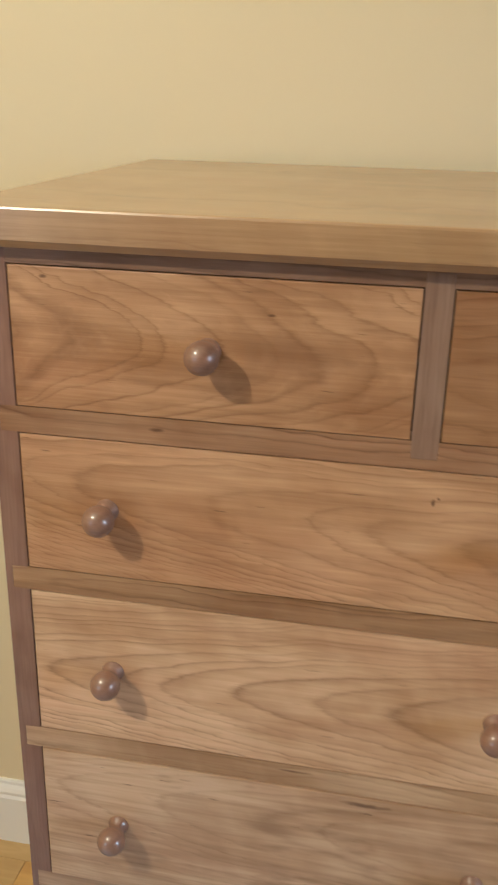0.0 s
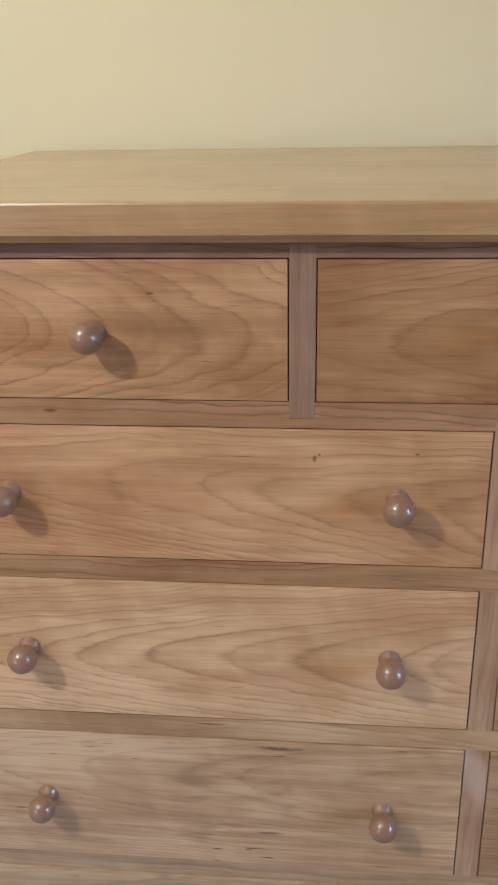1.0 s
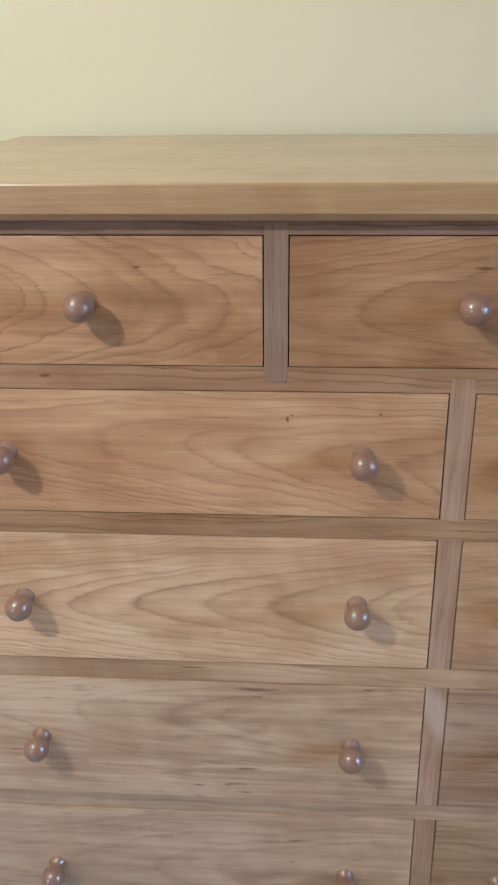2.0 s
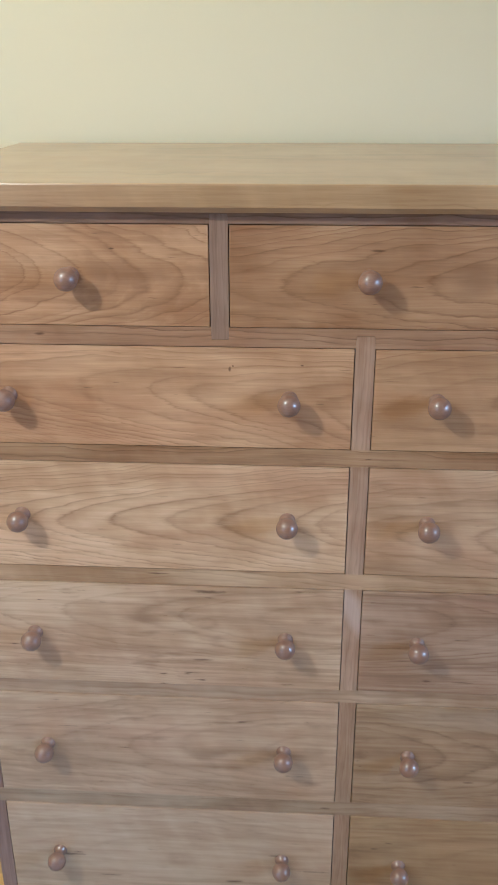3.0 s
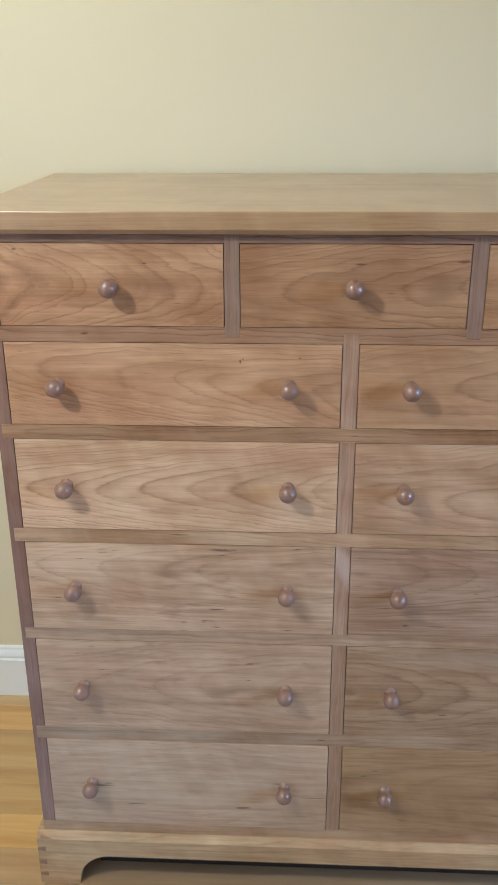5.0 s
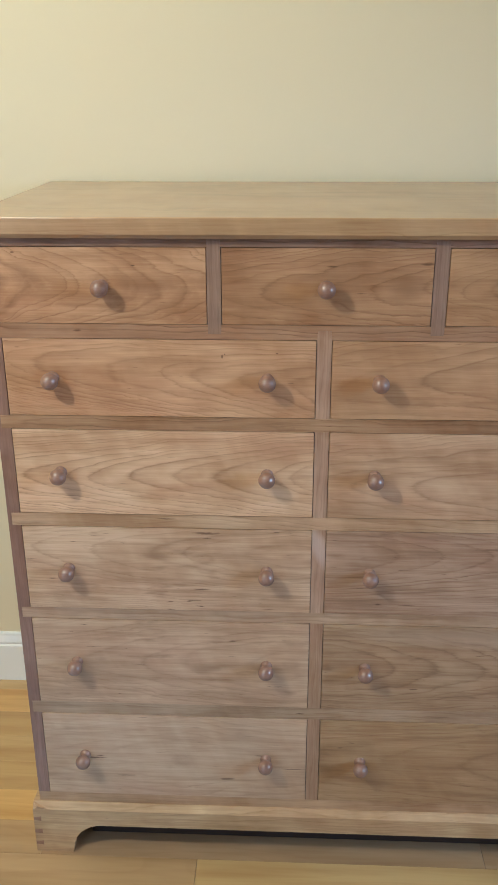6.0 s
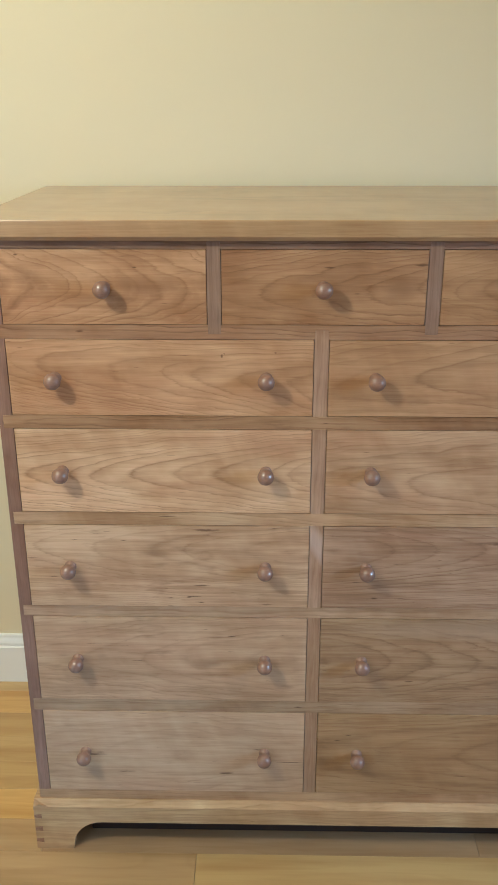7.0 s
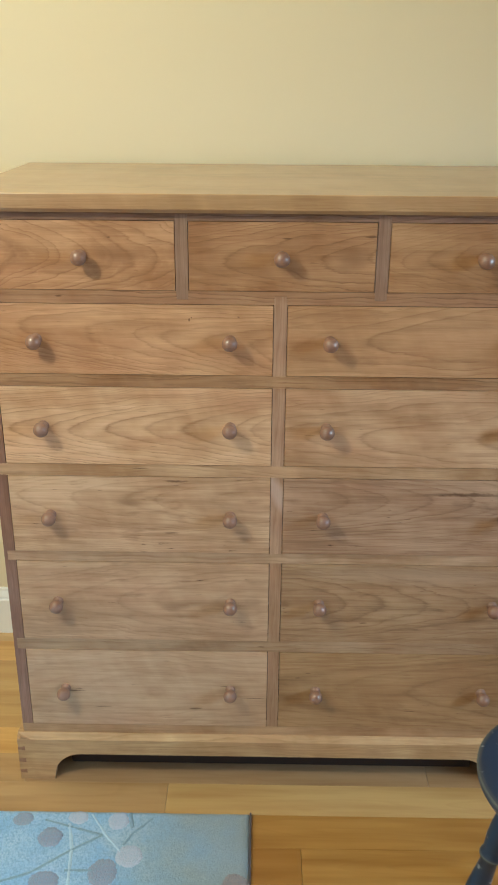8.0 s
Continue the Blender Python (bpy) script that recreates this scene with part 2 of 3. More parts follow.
def milk_paint(name):
    m, t, out = nodes_of(name)
    n = Net(t)
    p = n.put("ShaderNodeTexCoord").outputs["Object"]
    worn = n.noise(n.vec("MULTIPLY", p, (48.0, 48.0, 60.0)), 1.0, 3.0)
    big = n.noise(p, 9.0, 3.0)
    edge = n.put("ShaderNodeNewGeometry").outputs["Pointiness"]
    col = n.mix(big, (0.011, 0.025, 0.060), (0.020, 0.043, 0.092))
    chips = n.math("MULTIPLY", n.ramp(worn, [(0.645, 0.0), (0.665, 1.0)]), 0.9)
    col = n.mix(chips, col, (0.30, 0.34, 0.38))
    rub = n.math("MULTIPLY", n.ramp(edge, [(0.53, 0.0), (0.60, 1.0)]), 0.35)
    col = n.mix(rub, col, (0.28, 0.25, 0.20))
    t.links.new(col, out.inputs["Base Color"])
    out.inputs["Roughness"].default_value = 0.42
    t.links.new(n.bump(worn, 0.12, 0.001), out.inputs["Normal"])
    return m


WALL = painted("cream_wall_paint", (0.770, 0.668, 0.452), 0.62, 260.0, 0.10, 0.02)
CEILING = painted("white_ceiling_paint", (0.80, 0.78, 0.73), 0.7)
TRIM = painted("white_trim_paint", (0.88, 0.875, 0.84), 0.38, 60.0, 0.05, 0.02)
OAK = {
    "pale": floor_wood("pale_floor_boards", (0.540, 0.360, 0.150), (0.620, 0.440, 0.212)),
    "honey": floor_wood("honey_floor_boards", (0.630, 0.375, 0.118), (0.720, 0.470, 0.180)),
    "amber": floor_wood("amber_floor_boards", (0.375, 0.190, 0.046), (0.470, 0.270, 0.076)),
    "sand": floor_wood("sandy_floor_boards", (0.440, 0.285, 0.138), (0.520, 0.350, 0.175)),
    # the shade along the plinth is put into this darker tone
    "brown": floor_wood("brown_shade_boards", (0.370, 0.235, 0.125), (0.420, 0.275, 0.152)),
}
UNDER = painted("dark_subfloor", (0.10, 0.06, 0.03), 0.8)
BLUE = milk_paint("worn_blue_milk_paint")
WORN = painted("rubbed_bare_wood", (0.10, 0.115, 0.12), 0.5, 300.0, 0.2, 0.3)
RUG = wool("aqua_wool_pile", (0.29, 0.53, 0.88), (0.42, 0.63, 0.92), (0.22, 0.40, 0.70), dye_shade=((0.29, 0.36, 0.42), 0.30, 0.62))
RUG_EDGE = wool("dark_rug_side_shade", (0.10, 0.09, 0.11), (0.14, 0.12, 0.14), (0.06, 0.05, 0.07))
MAUVE = wool("mauve_wool_pile", (0.265, 0.325, 0.52), (0.32, 0.38, 0.58), (0.24, 0.37, 0.60))
PALE = wool("pale_grey_wool_pile", (0.47, 0.56, 0.80), (0.52, 0.61, 0.86), (0.40, 0.55, 0.80))
TAUPE = wool("taupe_wool_pile", (0.30, 0.29, 0.34), (0.34, 0.32, 0.37), (0.26, 0.28, 0.36))
STEM = wool("slate_wool_pile", (0.20, 0.32, 0.50), (0.24, 0.37, 0.56), (0.24, 0.40, 0.64))
PALE_STEM = wool("ice_wool_pile", (0.46, 0.66, 0.92), (0.52, 0.72, 0.95), (0.40, 0.60, 0.88))


# ---- mesh helpers ----
def thing(name, place, label, category, group="", kind=""):
    ob = new(name)
    ob.location = place
    ob.empty_display_size = 0.1
    return tagged(ob, label, category, group, kind)


def part(name, bm, material, parent=None, label="", place=(0, 0, 0), smooth=False):
    """Links a bmesh as one mesh; place is given in the parent's space."""
    me = bpy.data.meshes.new(name)
    bmesh.ops.recalc_face_normals(bm, faces=bm.faces)
    bm.to_mesh(me)
    bm.free()
    me.materials.append(material)
    if smooth:
        me.polygons.foreach_set("use_smooth", [True] * len(me.polygons))
    ob = new(name, me)
    ob.location = place
    if parent:
        ob.parent = parent
    if label:
        ob["label"] = label
    return ob


def box(sx, sy, sz, bevel=0.0, segments=2):
    bm = bmesh.new()
    bmesh.ops.create_cube(bm, size=1.0)
    bmesh.ops.scale(bm, vec=(sx, sy, sz), verts=bm.verts)
    if bevel:
        bmesh.ops.bevel(bm, geom=bm.edges[:], offset=bevel, segments=segments, affect="EDGES", profile=0.5)
    return bm


def prism(outline, y0, y1):
    """An outline in x and z, given depth from y0 to y1."""
    bm = bmesh.new()
    front = [bm.verts.new((x, y0, z)) for x, z in outline]
    back = [bm.verts.new((x, y1, z)) for x, z in outline]
    bm.faces.new(front)
    bm.faces.new(back[::-1])
    k = len(outline)
    for i in range(k):
        bm.faces.new((front[i], back[i], back[(i + 1) % k], front[(i + 1) % k]))
    bm.normal_update()
    bmesh.ops.triangulate(bm, faces=[f for f in bm.faces if len(f.verts) > 4])
    return bm


def lathe(profile, segments=28, axis="z"):
    """A turned shape from (radius, height) pairs."""
    bm = bmesh.new()
    rings = []
    for r, h in profile:
        ring = []
        for i in range(segments if r > 1e-6 else 1):
            a = 2 * math.pi * i / segments
            c = (r * math.cos(a), r * math.sin(a), h)
            ring.append(bm.verts.new((c[0], -c[2], c[1]) if axis == "y" else c))
        rings.append(ring)
    for a, b in zip(rings, rings[1:]):
        for i in range(segments):
            j = (i + 1) % segments
            quad = [a[i % len(a)], a[j % len(a)], b[j % len(b)], b[i % len(b)]]
            bm.faces.new(list(dict.fromkeys(quad)))
    return bm


# ---- the room ----
WALL_Y, ROOM_W, ROOM_E, ROOM_S, HIGH = 0.556, -2.7, 2.4, -6.0, 2.75


def slab(name, x0, x1, y0, y1, z0, z1, material, label, category):
    ob = part(name, box(x1 - x0, y1 - y0, z1 - z0), material, place=((x0 + x1) / 2, (y0 + y1) / 2, (z0 + z1) / 2))
    return tagged(ob, label, category, kind="structure")


def pierced(name, span, hole, place, turn, label):
    """A wall 0.12 m thick with one window opening; span and hole are x0, x1, z0, z1 in its own plane."""
    bm = bmesh.new()
    (x0, x1, z0, z1), (a, b, c, d) = span, hole
    for p, q, r, s in ((x0, a, z0, z1), (b, x1, z0, z1), (a, b, z0, c), (a, b, d, z1)):
        bmesh.ops.create_cube(bm, size=1.0, matrix=Matrix.Translation(((p + q) / 2, 0.06, (r + s) / 2)) @ Matrix.Diagonal((q - p, 0.12, s - r, 1)))
    ob = part(name, bm, WALL)
    ob.matrix_world = pose(*place, 0, 0, turn)
    return tagged(ob, label, "wall", kind="structure")


slab("wall_north", ROOM_W, ROOM_E, WALL_Y, WALL_Y + 0.12, 0, HIGH, WALL, "smooth cream painted wall behind the chest", "wall")
pierced("wall_west", (ROOM_S, WALL_Y, 0, HIGH), (-3.75, -3.05, 0.83, 1.77), (ROOM_W, 0, 0), 90, "cream painted wall with a window opening")
pierced("wall_east", (-WALL_Y, -ROOM_S, 0, HIGH), (0.85, 1.55, 0.92, 1.92), (ROOM_E, 0, 0), -90, "cream painted wall with a window opening")
slab("wall_south", ROOM_W, ROOM_E, ROOM_S - 0.12, ROOM_S, 0, HIGH, WALL, "smooth cream painted wall", "wall")
slab("ceiling", ROOM_W, ROOM_E, ROOM_S, WALL_Y, HIGH, HIGH + 0.1, CEILING, "flat white painted ceiling", "ceiling")


def moulding(name, length, place, turn, label):
    """A baseboard with a rounded cap, extruded along x."""
    prof = [(0, 0), (-0.0145, 0), (-0.0145, 0.104), (-0.0125, 0.1065), (-0.0105, 0.109), (-0.0125, 0.112), (-0.0125, 0.117), (-0.010, 0.124),
            (-0.0065, 0.131), (-0.006, 0.137), (-0.004, 0.140), (0, 0.140)]
    bm = bmesh.new()
    ends = [[bm.verts.new((x, y, z)) for y, z in prof] for x in (0, length)]
    for i in range(len(prof)):
        j = (i + 1) % len(prof)
        bm.faces.new((ends[0][i], ends[0][j], ends[1][j], ends[1][i]))
    bm.faces.new(ends[0])
    bm.faces.new(ends[1][::-1])
    ob = part(name, bm, TRIM)
    ob.matrix_world = pose(*place, 0, 0, turn)
    return tagged(ob, label, "baseboard", kind="structure")


moulding("baseboard", ROOM_E - ROOM_W, (ROOM_W, WALL_Y, 0), 0, "white painted baseboard with a moulded cap")

floor = slab("floor", ROOM_W, ROOM_E, ROOM_S, WALL_Y, -0.06, -0.013, UNDER, "honey-coloured strip wood floor with a satin finish", "floor")


# ---- the chest of drawers ----
LEFT, STILE, HALF = 0.5184, 0.5405, 0.0116
ROWS = [(1.2142, 1.0923), (1.0688, 0.9364), (0.9132, 0.7565), (0.7329, 0.5671), (0.5455, 0.3605), (0.3344, 0.1415)]
TOP, TOP_LOW, BOTTOM = 1.2605, 1.2282, 0.119
IN_L, IN_R = 0.1632, 0.1850
LAP = 0.534
FRAME_D = 0.022

chest = thing("chest_of_drawers", (0, 0, 0), "tall cherry chest with thirteen graduated drawers and round wooden knobs", "chest of drawers")

SIDE = cherry("cherry_side", (0.28, 0.150, 0.102), 0.0, 0.3, 0.1, 40, 3.0, upright=True)
KNOB = cherry("cherry_knob", (0.225, 0.125, 0.088), 0.0, 0.0, 1.0, 160, 5.0, contrast=0.12, wave=0.004, rough=0.36, flecks=0.05, coat=1.0, streak=0.25, coat_rough=0.22, gloss=0.5)
PLINTH = cherry("cherry_plinth", (0.46, 0.305, 0.165), 0.35, -0.05, 0.06, 60, 8.0, contrast=0.4, rough=0.36)
END_GRAIN = cherry("cherry_end_grain", (0.29, 0.165, 0.108), 0.0, 0.0, 1.0, 200, 2.0, contrast=0.4, rough=0.5)
TOP_WOOD = cherry("cherry_top", (0.385, 0.242, 0.126), 0.2, 0.4, 0.1, 30, 9.0, contrast=0.3, rough=0.30, coat=1.0, streak=0.35, cloud=0.5, flecks=0.15, coat_rough=0.27, gloss=0.5)
# hidden boards, near black so the underside and gaps look deep in shade
BACK = painted("inner_board_shade", (0.036, 0.020, 0.014), 0.8)

# the top board
def top_board(sx, sy, sz):
    """A board with its upper edges eased and its lower ones chamfered."""
    bm = box(sx, sy, sz)
    low = [e for e in bm.edges if all(v.co.z < 0 for v in e.verts)]
    bmesh.ops.bevel(bm, geom=low, offset=0.0066, segments=1, affect="EDGES", profile=0.5)
    high = [e for e in bm.edges if all(v.co.z > sz / 2 - 1e-5 for v in e.verts)]
    bmesh.ops.bevel(bm, geom=high, offset=0.0022, segments=2, affect="EDGES", profile=0.5)
    return bm


part("top", top_board(1.1204, 0.556, TOP - TOP_LOW), TOP_WOOD, chest, "honey cherry top with softened edges", (0, 0.260, (TOP + TOP_LOW) / 2))

# the case
for side in (-1, 1):
    part("side_panel", box(0.019, 0.510 - FRAME_D, TOP_LOW - 0.012, 0.0005, 1), SIDE, chest, "", (side * (STILE - 0.0095), FRAME_D + (0.510 - FRAME_D) / 2, (TOP_LOW + 0.012) / 2))
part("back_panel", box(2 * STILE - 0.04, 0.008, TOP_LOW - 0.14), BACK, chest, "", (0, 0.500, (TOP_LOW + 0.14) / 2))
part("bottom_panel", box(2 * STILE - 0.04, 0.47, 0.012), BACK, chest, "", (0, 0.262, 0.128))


def stile(side, material):
    """An upright of the face frame, notched where the rails are let into it."""
    pts = [(STILE, ROWS[-1][1]), (STILE, TOP_LOW), (LEFT, TOP_LOW)]
    for (_, low), (high, _) in zip(ROWS, ROWS[1:]):
        pts += [(LEFT, low), (LAP, low - 0.0006), (LAP, high + 0.0006), (LEFT, high)]
    pts += [(LEFT, ROWS[-1][1])]
    part("stile", prism([(side * x, z) for x, z in pts], 0, FRAME_D), material, chest)


stile(-1, cherry("cherry_stile", (0.235, 0.134, 0.098), 0.0, 0.52, 0.02, 90, 1.0, upright=True, contrast=0.22, rough=0.36))
stile(1, cherry("cherry_stile_red", (0.24, 0.12, 0.085), 0.0, 0.50, 0.02, 90, 1.7, upright=True, contrast=0.22, rough=0.36))


def rail(high, low, half, notches, material, label=""):
    """A cross rail; notches are (x0, x1, from_top, depth), the ends of the dividers that are let into it."""
    pts = [(-half, low)]
    for x0, x1, from_top, deep in sorted(q for q in notches if not q[2]):
        pts += [(x0, low), (x0 + 0.0008, low + deep), (x1 - 0.0008, low + deep), (x1, low)]
    pts += [(half, low), (half, high)]
    for x0, x1, from_top, deep in sorted((q for q in notches if q[2]), reverse=True):
        pts += [(x1, high), (x1 - 0.0008, high - deep), (x0 + 0.0008, high - deep), (x0, high)]
    pts += [(-half, high)]
    mid = (high + low) / 2
    part("rail", prism([(x, z - mid) for x, z in pts], 0, FRAME_D), material, chest, label, (0, 0, mid))


UPPER = ((-IN_R, -IN_L), (IN_L + 0.0015, IN_R + 0.0015))
rail(TOP_LOW, ROWS[0][0], LEFT - 0.0002, [(a, b, False, 0.0112) for a, b in UPPER], cherry("cherry_top_rail", (0.245, 0.148, 0.100), 0.1, 0.06, 0.03, 80, 11.0, contrast=0.8, rough=0.40))
rail(ROWS[0][1], ROWS[1][0], LAP - 0.0003, [(a, b, True, 0.0150) for a, b in UPPER] + [(-HALF, HALF, False, 0.0150)],
     cherry("cherry_rail_brown", (0.325, 0.185, 0.105), 0.4, 0.02, 0.03, 85, 12.0, contrast=0.8, marks=((-0.394, 0.001, 0.006, 0.0015),)))
rail(ROWS[1][1], ROWS[2][0], LAP - 0.0003, [], cherry("cherry_rail_dark", (0.335, 0.195, 0.105), -0.05, -0.004, 0.028, 110, 13.5, contrast=1.3, streak=1.4, flecks=0.9))
rail(ROWS[2][1], ROWS[3][0], LAP - 0.0003, [], cherry("cherry_rail_pale", (0.44, 0.282, 0.165), 0.30, 0.01, 0.03, 90, 14.2, contrast=0.5, marks=((-0.264, 0.005, 0.016, 0.0011),)))
rail(ROWS[3][1], ROWS[4][0], LAP - 0.0003, [], cherry("cherry_rail_rose", (0.40, 0.262, 0.165), -0.2, 0.02, 0.03, 70, 15.0, contrast=0.4))
rail(ROWS[4][1], ROWS[5][0], LAP - 0.0003, [], cherry("cherry_rail_tan", (0.355, 0.236, 0.146), 0.1, -0.01, 0.03, 90, 16.0, contrast=0.5, marks=((-0.026, -0.001, 0.007, 0.0016),)))
rail(ROWS[5][1] - 0.0002, BOTTOM, STILE, [], cherry("cherry_base_rail", (0.42, 0.260, 0.145), -0.3, 0.0, 0.03, 80, 17.0, contrast=0.35))


def divider(x0, x1, high, low, up, down, material, label=""):
    """An upright between two drawers; up and down are how far its ends are let into the rails."""
    pts = [(x0, low), (x0, high)]
    pts = [(x0, low)] + ([(x0, high), (x0 + 0.0011, high + up), (x1 - 0.0011, high + up), (x1, high)] if up else [(x0, high), (x1, high)])
    pts += [(x1, low), (x1 - 0.0011, low - down), (x0 + 0.0011, low - down)] if down else [(x1, low)]
    mx, mz = (x0 + x1) / 2, (high + low) / 2
    part("divider", prism([(x - mx, z - mz) for x, z in pts], 0, FRAME_D), material, chest, label, (mx, 0, mz))


GREY = cherry("cherry_divider_brown", (0.245, 0.154, 0.108), 0.0, 0.05, 0.05, 120, 21.0, upright=True, contrast=0.3)
ROSE = cherry("cherry_divider_rose", (0.38, 0.240, 0.158), 0.0, 0.06, 0.04, 120, 22.0, upright=True, contrast=0.3)
ROSE2 = cherry("cherry_divider_tan", (0.345, 0.214, 0.132), 0.0, -0.04, 0.06, 120, 23.0, upright=True, contrast=0.3)
FLASH = cherry("cherry_divider_flash", (0.38, 0.240, 0.158), 0.0, 0.06, 0.04, 120, 22.0, upright=True, contrast=0.3, pale=(0.050, 0.0, 0.036, 0.03, 0.62))
for x0, x1 in UPPER:
    divider(x0, x1, *ROWS[0], 0.0109, 0.0147, GREY)
for k, (high, low) in enumerate(ROWS[1:]):
    divider(-HALF, HALF, high, low, 0.0147 if k == 0 else 0, 0, FLASH if k == 2 else ROSE if k < 2 else ROSE2)

# the plinth: bracket feet, a long low arch, dovetailed corners
PLINTH_Y, PLINTH_X = -0.0135, 0.553


def plinth_front():
    pts = [(-PLINTH_X, 0.0), (-PLINTH_X, BOTTOM), (PLINTH_X, BOTTOM), (PLINTH_X, 0.0), (0.478, 0.0)]
    for i in range(13):
        a = radians(90 * i / 12)
        pts.append((0.418 + 0.058 * math.cos(a), 0.010 + 0.060 * math.sin(a)))
    for i in range(12, -1, -1):
        a = radians(90 * i / 12)
        pts.append((-0.418 - 0.058 * math.cos(a), 0.010 + 0.060 * math.sin(a)))
    pts.append((-0.478, 0.0))
    bm = prism(pts, PLINTH_Y, PLINTH_Y + 0.02)
    edges = [e for e in bm.edges if all(abs(v.co.z - BOTTOM) < 1e-5 and abs(v.co.y - PLINTH_Y) < 1e-5 for v in e.verts)]
    bmesh.ops.bevel(bm, geom=edges, offset=0.0110, segments=1, affect="EDGES", profile=0.5)
    return bm


front = part("plinth", plinth_front(), PLINTH, chest, "cherry plinth with bracket feet and a low arch")
for side in (-1, 1):
    part("plinth_side", box(0.0185, 0.49, BOTTOM, 0.001, 1), PLINTH, chest, "", (side * (PLINTH_X - 0.0095), PLINTH_Y + 0.0202 + 0.245, BOTTOM / 2))
    for z, h in ((0.084, 0.0095), (0.052, 0.0105), (0.022, 0.0095)):
        pin = prism([(-0.0075, -h * 0.36), (-0.0075, h * 0.36), (0.0075, h * 0.56), (0.0075, -h * 0.56)], -0.0006, 0.006)
        part("dovetail_pin", pin, END_GRAIN, front, "dark end-grain dovetail pin", (side * (PLINTH_X - 0.0078), PLINTH_Y, z))

# added board that stands for the dark shade under the arch
part("inner_apron", box(0.90, 0.018, BOTTOM - 0.001), BACK, chest, "dark board added behind the arch as its shade", (0, 0.050, (BOTTOM + 0.001) / 2))
# unseen board, added to stop light leaking in under the chest from behind
part("plinth_back", box(2 * PLINTH_X - 0.04, 0.018, BOTTOM), BACK, chest, "", (0, 0.488, BOTTOM / 2))

# drawers
KNOB_PROFILE = [(0.0106, -0.002), (0.0106, 0.0012), (0.0098, 0.0028), (0.0084, 0.0048), (0.0070, 0.0068), (0.0066, 0.0086), (0.0070, 0.0104)]
KNOB_PROFILE += [(0.0140 * math.sin(radians(a)), 0.0228 - 0.0136 * math.cos(radians(a))) for a in range(33, 180, 11)] + [(0.0, 0.0364)]
knob_mesh = None


def drawer(x0, x1, high, low, knobs, proud, material, label):
    global knob_mesh
    side, above, below, deep = 0.0011, 0.0013, 0.0005, 0.02
    sx, sz = x1 - x0 - 2 * side, high - low - above - below
    mx, mz = (x0 + x1) / 2, low + below + sz / 2
    body = part("drawer", box(sx, deep, sz, 0.0009, 2), material, chest, label, (mx, deep / 2 + 0.0002 - proud, mz))
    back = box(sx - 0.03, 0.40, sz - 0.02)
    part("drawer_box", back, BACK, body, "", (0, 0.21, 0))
    for kx in knobs:
        place = (kx - mx, -deep / 2, (high + low) / 2 - mz)
        if knob_mesh is None:
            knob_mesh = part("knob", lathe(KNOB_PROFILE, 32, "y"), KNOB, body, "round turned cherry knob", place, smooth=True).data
        else:
            ob = new("knob", knob_mesh)
            ob.parent, ob.location = body, place
            ob["label"] = "round turned cherry knob"


